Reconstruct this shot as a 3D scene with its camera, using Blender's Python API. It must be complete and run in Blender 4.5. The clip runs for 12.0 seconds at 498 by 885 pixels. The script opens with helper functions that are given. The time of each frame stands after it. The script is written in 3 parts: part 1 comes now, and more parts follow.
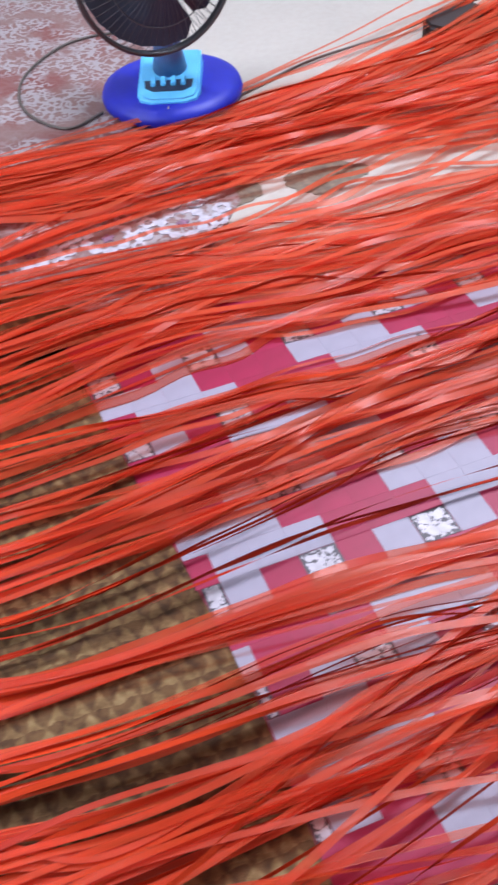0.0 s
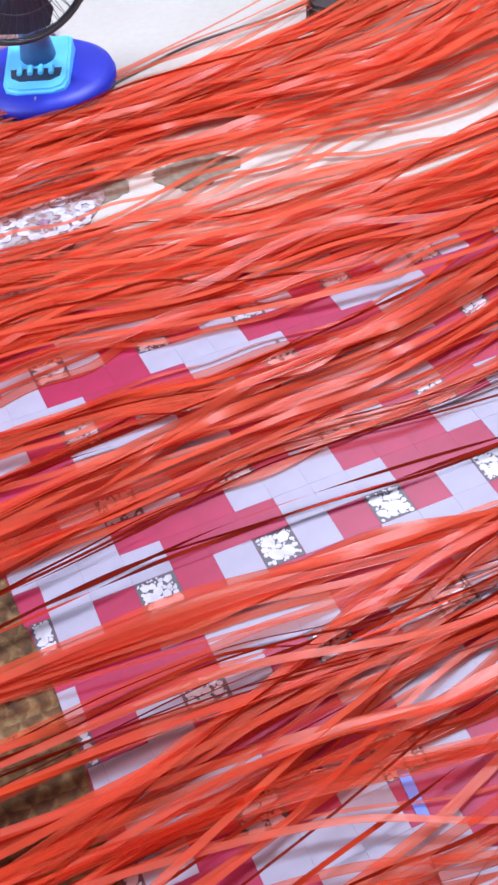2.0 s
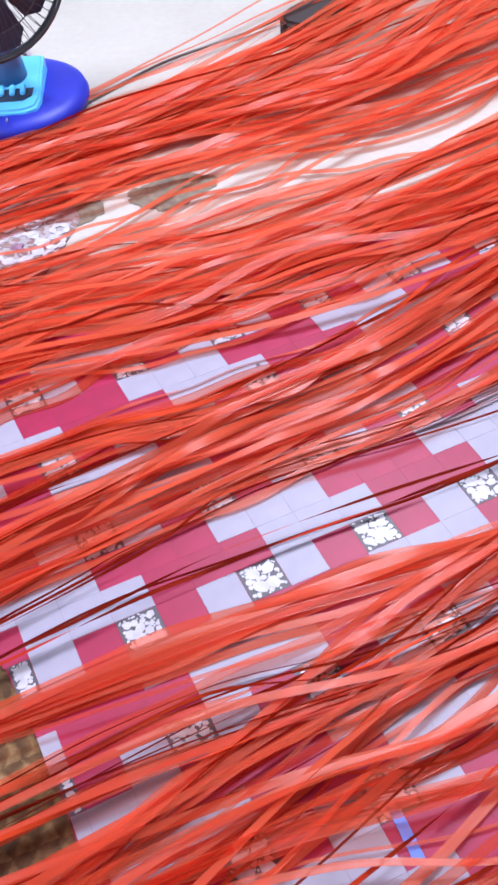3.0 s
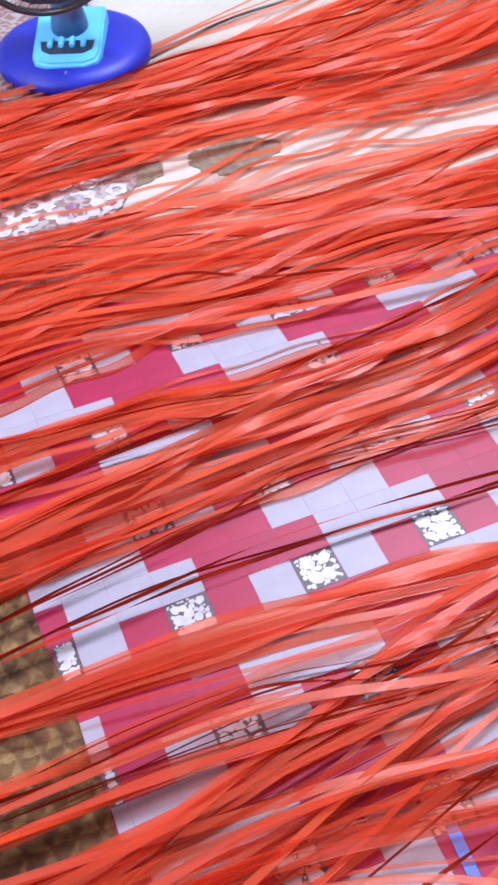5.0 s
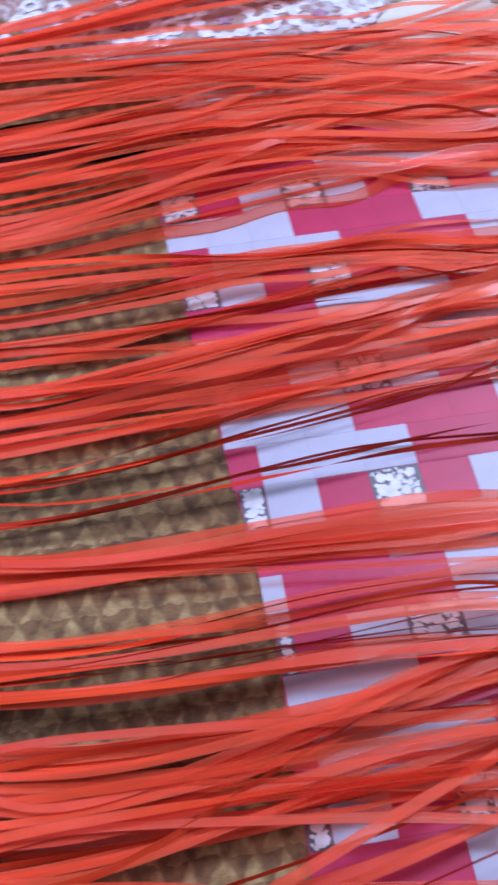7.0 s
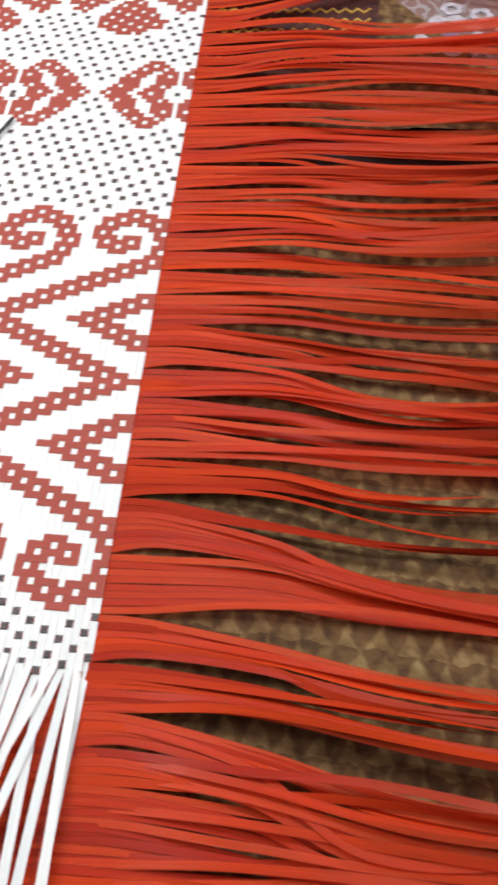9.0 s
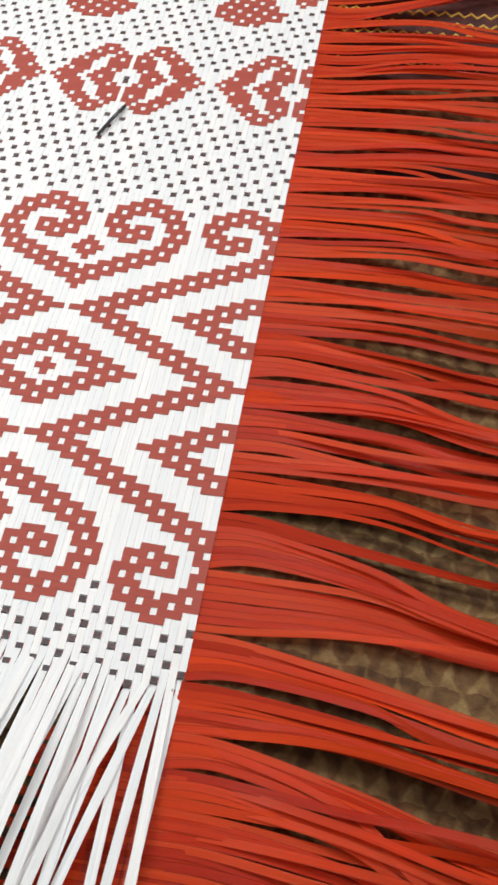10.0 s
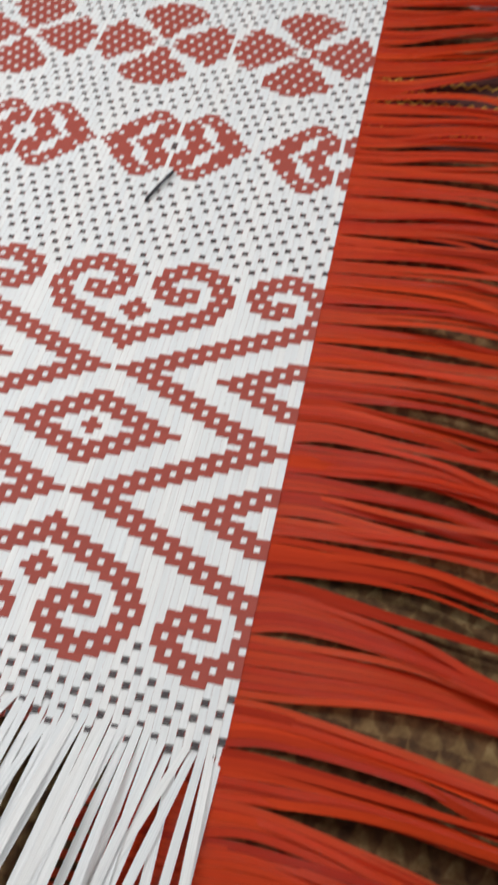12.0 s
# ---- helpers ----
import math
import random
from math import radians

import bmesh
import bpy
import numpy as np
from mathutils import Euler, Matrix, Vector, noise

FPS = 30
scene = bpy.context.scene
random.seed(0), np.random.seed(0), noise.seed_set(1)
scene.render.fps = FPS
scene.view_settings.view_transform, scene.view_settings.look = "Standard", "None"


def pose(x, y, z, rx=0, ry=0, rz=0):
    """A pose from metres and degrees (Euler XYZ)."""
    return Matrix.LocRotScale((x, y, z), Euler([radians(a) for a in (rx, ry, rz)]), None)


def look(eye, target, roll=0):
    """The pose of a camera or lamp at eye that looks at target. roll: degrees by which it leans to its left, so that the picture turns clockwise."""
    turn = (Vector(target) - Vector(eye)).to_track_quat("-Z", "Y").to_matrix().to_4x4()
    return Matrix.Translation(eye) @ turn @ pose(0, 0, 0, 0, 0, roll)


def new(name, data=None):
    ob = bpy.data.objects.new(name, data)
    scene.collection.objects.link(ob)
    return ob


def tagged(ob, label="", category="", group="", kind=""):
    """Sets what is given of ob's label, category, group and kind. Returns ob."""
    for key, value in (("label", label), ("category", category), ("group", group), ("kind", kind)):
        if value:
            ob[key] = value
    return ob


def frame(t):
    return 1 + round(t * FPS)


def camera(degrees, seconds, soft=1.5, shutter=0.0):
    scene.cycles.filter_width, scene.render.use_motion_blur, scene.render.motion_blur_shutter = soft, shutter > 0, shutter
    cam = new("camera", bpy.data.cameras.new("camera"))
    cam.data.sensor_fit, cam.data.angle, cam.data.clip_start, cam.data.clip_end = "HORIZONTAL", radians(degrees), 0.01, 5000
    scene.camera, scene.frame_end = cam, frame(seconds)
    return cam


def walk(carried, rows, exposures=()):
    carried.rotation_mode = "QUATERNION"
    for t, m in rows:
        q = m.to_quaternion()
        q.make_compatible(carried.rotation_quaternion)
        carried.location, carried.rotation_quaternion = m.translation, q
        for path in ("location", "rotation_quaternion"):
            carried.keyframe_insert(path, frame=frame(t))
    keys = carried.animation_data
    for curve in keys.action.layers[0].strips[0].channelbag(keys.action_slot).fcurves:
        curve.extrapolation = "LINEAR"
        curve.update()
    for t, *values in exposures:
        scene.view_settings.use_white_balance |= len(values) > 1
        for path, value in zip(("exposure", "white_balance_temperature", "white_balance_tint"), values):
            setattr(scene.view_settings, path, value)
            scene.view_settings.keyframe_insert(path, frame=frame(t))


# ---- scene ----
cam = camera(28.3, 12.0, soft=2.7, shutter=0.5)
PATH = [
    (0, (0.019, -0.012, 0.985), (-0.071, 1.376, -0.452), -4.8),
    (0.5, (0.103, 0.023, 0.985), (0.038, 1.401, -0.463), -3.7),
    (1, (0.139, 0.047, 0.98), (0.087, 1.399, -0.494), -3.9),
    (1.5, (0.17, 0.056, 0.975), (0.132, 1.408, -0.499), -5.1),
    (2, (0.175, 0.073, 0.977), (0.159, 1.415, -0.505), -4.1),
    (2.5, (0.184, 0.095, 0.964), (0.161, 1.414, -0.539), -4.4),
    (2.7, (0.181, 0.101, 0.971), (0.196, 1.445, -0.51), -4.4),
    (4.3, (0.184, 0.155, 0.969), (0.193, 1.521, -0.491), -4.6),
    (4.5, (0.161, 0.16, 0.963), (0.165, 1.505, -0.517), -3.5),
    (5, (0.145, 0.162, 0.948), (0.099, 1.465, -0.569), -3.4),
    (5.5, (0.133, 0.16, 0.944), (0.029, 1.45, -0.581), -3.9),
    (6, (0.098, 0.182, 0.897), (-0.031, 1.39, -0.692), -2.0),
    (6.5, (0.083, 0.205, 0.842), (-0.112, 1.335, -0.798), -3.8),
    (7, (0.04, 0.21, 0.823), (-0.247, 1.296, -0.832), -2.8),
    (7.5, (0.001, 0.196, 0.818), (-0.412, 1.238, -0.839), -3.1),
    (7.7, (0.003, 0.192, 0.817), (-0.468, 1.23, -0.826), -4.3),
    (9.3, (-0.174, 0.191, 0.793), (-0.854, 1.121, -0.842), -5.0),
    (9.5, (-0.19, 0.194, 0.794), (-0.886, 1.105, -0.845), -4.9),
    (10, (-0.215, 0.193, 0.795), (-0.921, 1.081, -0.852), -3.9),
    (10.5, (-0.232, 0.187, 0.796), (-0.942, 1.066, -0.854), -3.2),
    (11, (-0.24, 0.19, 0.796), (-0.96, 1.057, -0.856), -3.4),
    (11.5, (-0.243, 0.179, 0.797), (-0.989, 1.017, -0.858), -4.4),
    (12, (-0.238, 0.185, 0.814), (-1.02, 1.115, -0.775), -3.7),
]
walk(cam, [(t, look(eye, target, roll)) for t, eye, target, roll in PATH],
     exposures=[(0, 0.72, 5500, 15), (0.8, 0.95, 5350, 15), (4.5, 1.03, 5350, 15), (5.5, 1.0, 5550, 15), (6.3, 0.88, 4650, 15), (7.7, 0.75, 5050, 14), (9.3, 0.08, 6400, 8), (10, 0.0, 6400, 8), (11, -0.2, 6300, 8), (12, -0.36, 6300, 8)])

# ---- light: a ceiling tube ahead and a fill lamp added on the mat's side ----
world = bpy.data.worlds.new("world")
scene.world = world
world.use_nodes = True
sky = world.node_tree.nodes.new("ShaderNodeTexSky")
sky.sky_type, sky.sun_disc = "NISHITA", False
sky.sun_elevation, sky.sun_rotation = radians(40), radians(60)
world.node_tree.links.new(sky.outputs[0], world.node_tree.nodes["Background"].inputs[0])
world.node_tree.nodes["Background"].inputs[1].default_value = 0.1


def area_lamp(name, place, target, w, h, watts, colour):
    data = bpy.data.lights.new(name, "AREA")
    data.shape, data.size, data.size_y, data.energy, data.color = "RECTANGLE", w, h, watts, colour
    ob = new(name, data)
    ob.matrix_world = look(place, target)
    return tagged(ob, "white light in the room", "lamp")


area_lamp("ceiling_light", (0.85, 2.3, 2.45), (0.1, 0.9, 0), 1.2, 0.1, 55, (1.0, 0.97, 0.96))
area_lamp("ceiling_light", (-1.35, 2.0, 2.5), (-1.0, 1.4, 0), 1.2, 0.1, 13, (1.0, 0.96, 0.92))
# added fill: brightens the mat more than the loose ends, no known window there
area_lamp("window_light", (-2.12, 0.35, 1.35), (-0.6, 0.4, 0), 1.2, 1.2, 32, (1.0, 0.98, 0.97))

# ---- materials ----


def material(name, rough=0.5, metal=0.0):
    m = bpy.data.materials.new(name)
    m.use_nodes = True
    n = m.node_tree.nodes
    b = n["Principled BSDF"]
    b.inputs["Roughness"].default_value, b.inputs["Metallic"].default_value = rough, metal
    return m, n, m.node_tree.links, b


def noise_tex(n, l, scale, detail=4.0, vec=None, rough=0.55):
    t = n.new("ShaderNodeTexNoise")
    t.inputs["Scale"].default_value, t.inputs["Detail"].default_value, t.inputs["Roughness"].default_value = scale, detail, rough
    if vec is None:
        vec = n.new("ShaderNodeTexCoord").outputs["Object"]
    l.new(vec, t.inputs["Vector"])
    return t.outputs["Fac"]


def ramp(n, l, fac, *stops):
    r = n.new("ShaderNodeValToRGB")
    while len(r.color_ramp.elements) < len(stops):
        r.color_ramp.elements.new(0.5)
    for e, (at, c) in zip(r.color_ramp.elements, stops):
        e.position, e.color = at, (*c, 1)
    l.new(fac, r.inputs[0])
    return r.outputs[0]


def mix(n, l, fac, a, b, kind="MIX"):
    x = n.new("ShaderNodeMix")
    x.data_type, x.blend_type = "RGBA", kind
    for sock, v in ((x.inputs[0], fac), (x.inputs[6], a), (x.inputs[7], b)):
        if isinstance(v, (int, float)):
            sock.default_value = v
        elif isinstance(v, tuple):
            sock.default_value = (*v, 1)
        else:
            l.new(v, sock)
    return x.outputs[2]


def bump(n, l, b, height, strength, distance):
    x = n.new("ShaderNodeBump")
    x.inputs["Strength"].default_value, x.inputs["Distance"].default_value = strength, distance
    l.new(height, x.inputs["Height"])
    l.new(x.outputs[0], b.inputs["Normal"])


def plain(name, colour, rough=0.5, spread=0.12, scale=40.0, metal=0.0, relief=0.0):
    m, n, l, b = material(name, rough, metal)
    f = noise_tex(n, l, scale)
    dark = tuple(c * (1 - spread) for c in colour)
    light = tuple(min(1, c * (1 + spread)) for c in colour)
    l.new(ramp(n, l, f, (0.3, dark), (0.7, light)), b.inputs["Base Color"])
    if relief:
        bump(n, l, b, f, 0.4, relief)
    return m


def ribbon_material(name, low, high, rough, through_light, deep=None, see_through=0.0, edge_shade=0.0, gloss=0.5):
    """Thin glossy plastic ribbon: tone differs ribbon by ribbon, fine lengthwise grain, shade lines coloured in along
    both edges.
    """
    m, n, l, b = material(name, rough)
    deep = deep or low
    info = n.new("ShaderNodeObjectInfo")
    uv = n.new("ShaderNodeUVMap")
    stretch = n.new("ShaderNodeMapping")
    stretch.inputs["Scale"].default_value = (9.0, 900.0, 1.0)
    away = n.new("ShaderNodeVectorMath")
    away.operation = "ADD"
    lane = n.new("ShaderNodeCombineXYZ")
    own = n.new("ShaderNodeMath")
    own.operation = "MULTIPLY"
    own.inputs[1].default_value = 37.0
    l.new(info.outputs["Random"], own.inputs[0])
    l.new(own.outputs[0], lane.inputs[0])
    l.new(own.outputs[0], lane.inputs[1])
    l.new(uv.outputs[0], away.inputs[0])
    l.new(lane.outputs[0], away.inputs[1])
    l.new(away.outputs[0], stretch.inputs[0])
    grain = noise_tex(n, l, 1.0, 3.0, stretch.outputs[0])
    tone = ramp(n, l, info.outputs["Random"], (0.0, deep), (0.12, low), (1.0, high))
    tint = ramp(n, l, grain, (0.3, (0.8, 0.8, 0.8)), (0.7, (1, 1, 1)))
    col = mix(n, l, 1.0, tone, tint, "MULTIPLY")
    edge = None
    if edge_shade:
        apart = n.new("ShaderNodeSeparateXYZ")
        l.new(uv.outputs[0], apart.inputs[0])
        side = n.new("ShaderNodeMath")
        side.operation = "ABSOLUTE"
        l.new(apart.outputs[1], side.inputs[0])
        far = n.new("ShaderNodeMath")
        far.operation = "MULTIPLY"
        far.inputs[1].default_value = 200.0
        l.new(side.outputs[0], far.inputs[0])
        # stiff, hardly sheer by the mat; sheerer further out, pale glare mixed into colour
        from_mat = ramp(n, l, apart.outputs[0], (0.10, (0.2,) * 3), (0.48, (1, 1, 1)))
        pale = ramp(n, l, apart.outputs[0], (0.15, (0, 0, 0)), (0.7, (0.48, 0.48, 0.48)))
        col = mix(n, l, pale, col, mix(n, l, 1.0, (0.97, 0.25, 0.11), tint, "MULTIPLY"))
        # edges darkened in the colour, as the shade lines between ribbons
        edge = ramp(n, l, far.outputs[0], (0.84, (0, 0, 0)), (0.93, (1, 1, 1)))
        col = mix(n, l, edge, col, mix(n, l, 1.0, col, (edge_shade, edge_shade * 0.8, edge_shade * 0.8), "MULTIPLY"))
    l.new(col, b.inputs["Base Color"])
    b.inputs["Specular IOR Level"].default_value = gloss
    dent = n.new("ShaderNodeMapping")
    dent.inputs["Scale"].default_value = (16.0, 160.0, 1.0)
    l.new(away.outputs[0], dent.inputs[0])
    relief = mix(n, l, 0.6, grain, noise_tex(n, l, 1.0, 2.0, dent.outputs[0]))
    bump(n, l, b, relief, 0.5, 0.0016)
    if through_light:
        tr = n.new("ShaderNodeBsdfTranslucent")
        l.new(col, tr.inputs[0])
        mx = n.new("ShaderNodeMixShader")
        mx.inputs[0].default_value = through_light
        l.new(b.outputs[0], mx.inputs[1])
        l.new(tr.outputs[0], mx.inputs[2])
        sheer = n.new("ShaderNodeBsdfTransparent")
        sheer.inputs[0].default_value = (0.98, 0.52, 0.42, 1)
        film = n.new("ShaderNodeMixShader")
        film.inputs[0].default_value = see_through
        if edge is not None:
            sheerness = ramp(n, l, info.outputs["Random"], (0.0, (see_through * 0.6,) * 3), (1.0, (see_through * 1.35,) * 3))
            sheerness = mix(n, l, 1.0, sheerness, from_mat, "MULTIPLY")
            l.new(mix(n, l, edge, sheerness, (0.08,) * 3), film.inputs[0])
        l.new(mx.outputs[0], film.inputs[1])
        l.new(sheer.outputs[0], film.inputs[2])
        l.new(film.outputs[0], n["Material Output"].inputs[0])
    return m


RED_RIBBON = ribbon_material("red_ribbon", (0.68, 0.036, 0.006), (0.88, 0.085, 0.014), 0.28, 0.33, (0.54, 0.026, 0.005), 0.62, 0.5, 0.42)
# darker opaque copy of the red ribbon: shade of edge-on strips put into its colour
SHADED_RIBBON = ribbon_material("shaded_ribbon", (0.34, 0.020, 0.004), (0.60, 0.05, 0.008), 0.6, 0.0, gloss=0.12)
WOVEN_RED = ribbon_material("woven_red", (0.36, 0.062, 0.042), (0.39, 0.068, 0.046), 0.7, 0.0)
WOVEN_GREY = ribbon_material("woven_grey", (0.06, 0.05, 0.055), (0.09, 0.075, 0.08), 0.5, 0.0)
WHITE_RIBBON = ribbon_material("white_ribbon", (0.84, 0.87, 0.88), (0.90, 0.91, 0.90), 0.4, 0.03)


def floor_material():
    m, n, l, b = material("cream_floor", 0.25)
    a = noise_tex(n, l, 2.2, 5)
    c = noise_tex(n, l, 60, 4)
    base = ramp(n, l, a, (0.3, (0.37, 0.345, 0.305)), (0.7, (0.46, 0.43, 0.385)))
    l.new(mix(n, l, 0.05, base, ramp(n, l, c, (0.35, (0.5, 0.47, 0.42)), (0.6, (0.85, 0.84, 0.8)))), b.inputs["Base Color"])
    bump(n, l, b, c, 0.1, 0.001)
    return m


def rug_material():
    """Brown rug woven with rows of small olive and tan leaf points on a darker ground."""
    m, n, l, b = material("brown_rug", 0.95)
    co = n.new("ShaderNodeTexCoord").outputs["Object"]
    turn = n.new("ShaderNodeMapping")
    turn.inputs["Rotation"].default_value = (0, 0, radians(-20))
    l.new(co, turn.inputs[0])
    warp = n.new("ShaderNodeTexNoise")
    warp.inputs["Scale"].default_value = 45
    l.new(co, warp.inputs["Vector"])
    xyz = n.new("ShaderNodeSeparateXYZ")
    l.new(mix(n, l, 0.02, turn.outputs[0], warp.outputs["Color"]), xyz.inputs[0])

    def calc(kind, a, c):
        x = n.new("ShaderNodeMath")
        x.operation = kind
        for sock, v in zip(x.inputs, (a, c)):
            if isinstance(v, float):
                sock.default_value = v
            else:
                l.new(v, sock)
        return x.outputs[0]

    rows = calc("MULTIPLY", xyz.outputs[1], 42.0)
    up = calc("FRACT", rows, 0.0)
    shift = calc("MULTIPLY", calc("FLOOR", rows, 0.0), 0.37)
    along = calc("FRACT", calc("ADD", calc("MULTIPLY", xyz.outputs[0], 40.0), shift), 0.0)
    peak = calc("MULTIPLY", calc("ABSOLUTE", calc("SUBTRACT", along, 0.5), 0.0), 2.0)
    inside = calc("SUBTRACT", peak, calc("MULTIPLY", up, 0.9))
    big = noise_tex(n, l, 5, 3, co)
    mid = noise_tex(n, l, 60, 4, co)
    leaf_tone = ramp(n, l, mid, (0.32, (0.14, 0.075, 0.024)), (0.5, (0.225, 0.15, 0.06)), (0.68, (0.34, 0.255, 0.125)))
    dark_tone = ramp(n, l, mid, (0.35, (0.06, 0.028, 0.010)), (0.65, (0.15, 0.08, 0.028)))
    col = mix(n, l, ramp(n, l, inside, (0.0, (0.05, 0.05, 0.05)), (0.3, (0.75, 0.75, 0.75))), dark_tone, leaf_tone)
    tone = ramp(n, l, big, (0.35, (0.62, 0.5, 0.4)), (0.65, (1, 1, 0.95)))
    l.new(mix(n, l, 1.0, col, tone, "MULTIPLY"), b.inputs["Base Color"])
    bump(n, l, b, noise_tex(n, l, 500, 2, co), 0.6, 0.002)
    return m


def floral_material():
    """Rose-coloured sheet with pale lace-like scrolls."""
    m, n, l, b = material("floral_sheet", 0.5)
    co = n.new("ShaderNodeTexCoord").outputs["Object"]
    big = noise_tex(n, l, 4, 2, co)
    ground = ramp(n, l, big, (0.40, (0.17, 0.06, 0.055)), (0.52, (0.20, 0.125, 0.115)), (0.66, (0.19, 0.095, 0.088)))
    curl = noise_tex(n, l, 46, 1.5, co, 0.45)
    k = (0, 0, 0)
    lines = ramp(n, l, curl, (0.40, k), (0.44, (1, 1, 1)), (0.53, (1, 1, 1)), (0.57, k), (0.66, k), (0.70, (0.8, 0.8, 0.8)))
    where = ramp(n, l, noise_tex(n, l, 9, 2, co), (0.42, (0.1, 0.1, 0.1)), (0.50, (1, 1, 1)))
    lace = mix(n, l, 1.0, lines, where, "MULTIPLY")
    l.new(mix(n, l, lace, ground, (0.30, 0.27, 0.28)), b.inputs["Base Color"])
    bump(n, l, b, noise_tex(n, l, 300, 2, co), 0.2, 0.001)
    return m


FLOOR, RUG, FLORAL = floor_material(), rug_material(), floral_material()
SHEET_RED = plain("red_vinyl", (0.26, 0.008, 0.046), 0.45, 0.12, 18)
SHEET_WHITE = plain("white_vinyl", (0.285, 0.26, 0.325), 0.45, 0.06, 25)
for vinyl in (SHEET_RED, SHEET_WHITE):
    vinyl.node_tree.nodes["Principled BSDF"].inputs["Specular IOR Level"].default_value = 0.28
SHEET_DARK = plain("pebble_joint", (0.05, 0.04, 0.05), 0.5)
PEBBLE = plain("pebble_print", (0.38, 0.35, 0.39), 0.4, 0.2, 60)
LEAF_GREY = plain("leaf_print", (0.15, 0.115, 0.08), 0.6, 0.4, 70)
FAN_BLUE = plain("fan_blue_plastic", (0.008, 0.014, 0.36), 0.5, 0.08)
FAN_LIGHT = plain("fan_light_blue_plastic", (0.14, 0.50, 0.85), 0.35, 0.05)
FAN_DARK = plain("fan_dark_plastic", (0.02, 0.03, 0.06), 0.35)
FAN_POLE = plain("fan_pole_plastic", (0.06, 0.13, 0.28), 0.3)
STEEL = plain("cage_wire", (0.08, 0.08, 0.09), 0.35, 0.1, 40, 0.8)
def cloth_material():
    m, n, l, b = material("patterned_cloth", 0.8)
    co = n.new("ShaderNodeTexCoord").outputs["Object"]
    vor = n.new("ShaderNodeTexVoronoi")
    vor.inputs["Scale"].default_value = 30
    l.new(co, vor.inputs["Vector"])
    l.new(ramp(n, l, vor.outputs["Color"], (0.2, (0.10, 0.05, 0.03)), (0.4, (0.42, 0.40, 0.34)), (0.6, (0.30, 0.36, 0.33)), (0.8, (0.52, 0.32, 0.05))), b.inputs["Base Color"])
    bump(n, l, b, noise_tex(n, l, 300, 2, co), 0.4, 0.001)
    return m


CLOTH = cloth_material()
CABLE = plain("grey_cable", (0.10, 0.085, 0.075), 0.5)
BLACK = plain("black_plastic", (0.022, 0.014, 0.014), 0.75)
YELLOW = plain("yellow_yarn", (0.55, 0.34, 0.06), 0.9, 0.2, 200)
BLUE_STRIP = plain("blue_plastic", (0.10, 0.15, 0.52), 0.3)
WALL = plain("wall_paint", (0.72, 0.72, 0.70), 0.85, 0.06, 6, 0, 0.002)
NEEDLE = plain("dark_needle", (0.05, 0.05, 0.06), 0.35, 0.1, 40, 0.3)

# ---- helpers ----


def to_mesh(name, bm, mat):
    me = bpy.data.meshes.new(name)
    bm.normal_update()
    bm.to_mesh(me)
    bm.free()
    me.materials.append(mat)
    return me


def part(name, bm, mat, parent, label=""):
    ob = new(name, to_mesh(name, bm, mat))
    ob.parent = parent
    return tagged(ob, label)


def box(bm, lo, hi, bevel=0.0):
    g = bmesh.ops.create_cube(bm, size=1)
    for v in g["verts"]:
        v.co = [lo[k] + (v.co[k] + 0.5) * (hi[k] - lo[k]) for k in range(3)]
    if bevel:
        es = list({e for v in g["verts"] for e in v.link_edges})
        bmesh.ops.bevel(bm, geom=es, offset=bevel, segments=2, affect="EDGES")
    return bm


def lathe(bm, profile, n=48, centre=(0, 0)):
    rings = []
    for r, z in profile:
        rings.append([bm.verts.new((centre[0] + r * math.cos(2 * math.pi * k / n), centre[1] + r * math.sin(2 * math.pi * k / n), z)) for k in range(n)])
    for a, b in zip(rings, rings[1:]):
        for k in range(n):
            bm.faces.new((a[k], a[(k + 1) % n], b[(k + 1) % n], b[k])).smooth = True
    bm.faces.new(rings[-1])
    bm.faces.new(list(reversed(rings[0])))
    return bm


def tube(bm, pts, r, n=8):
    pts = [Vector(p) for p in pts]
    rings = []
    for k, p in enumerate(pts):
        d = (pts[min(k + 1, len(pts) - 1)] - pts[max(k - 1, 0)]).normalized()
        side = d.cross(Vector((0, 0, 1)))
        side = side.normalized() if side.length > 1e-4 else Vector((1, 0, 0))
        up = side.cross(d)
        rings.append([bm.verts.new(p + r * (math.cos(2 * math.pi * q / n) * side + math.sin(2 * math.pi * q / n) * up)) for q in range(n)])
    for a, b in zip(rings, rings[1:]):
        for q in range(n):
            bm.faces.new((a[q], a[(q + 1) % n], b[(q + 1) % n], b[q])).smooth = True
    bm.faces.new(rings[0])
    bm.faces.new(list(reversed(rings[-1])))
    return bm


def smooth_path(pts, steps=8):
    """Catmull-Rom through a few points."""
    pts = [Vector(p) for p in pts]
    out = []
    for k in range(len(pts) - 1):
        a, b, c, d = pts[max(k - 1, 0)], pts[k], pts[k + 1], pts[min(k + 2, len(pts) - 1)]
        for q in range(steps):
            t = q / steps
            out.append(0.5 * (2 * b + (c - a) * t + (2 * a - 5 * b + 4 * c - d) * t * t + (3 * b - a - 3 * c + d) * t ** 3))
    return out + [pts[-1]]


def slab(bm, outline, z0, z1):
    lo = [bm.verts.new((x, y, z0)) for x, y in outline]
    hi = [bm.verts.new((x, y, z1)) for x, y in outline]
    bm.faces.new(hi)
    bm.faces.new(list(reversed(lo)))
    for k in range(len(lo)):
        q = (k + 1) % len(lo)
        bm.faces.new((lo[k], lo[q], hi[q], hi[k]))
    return bm


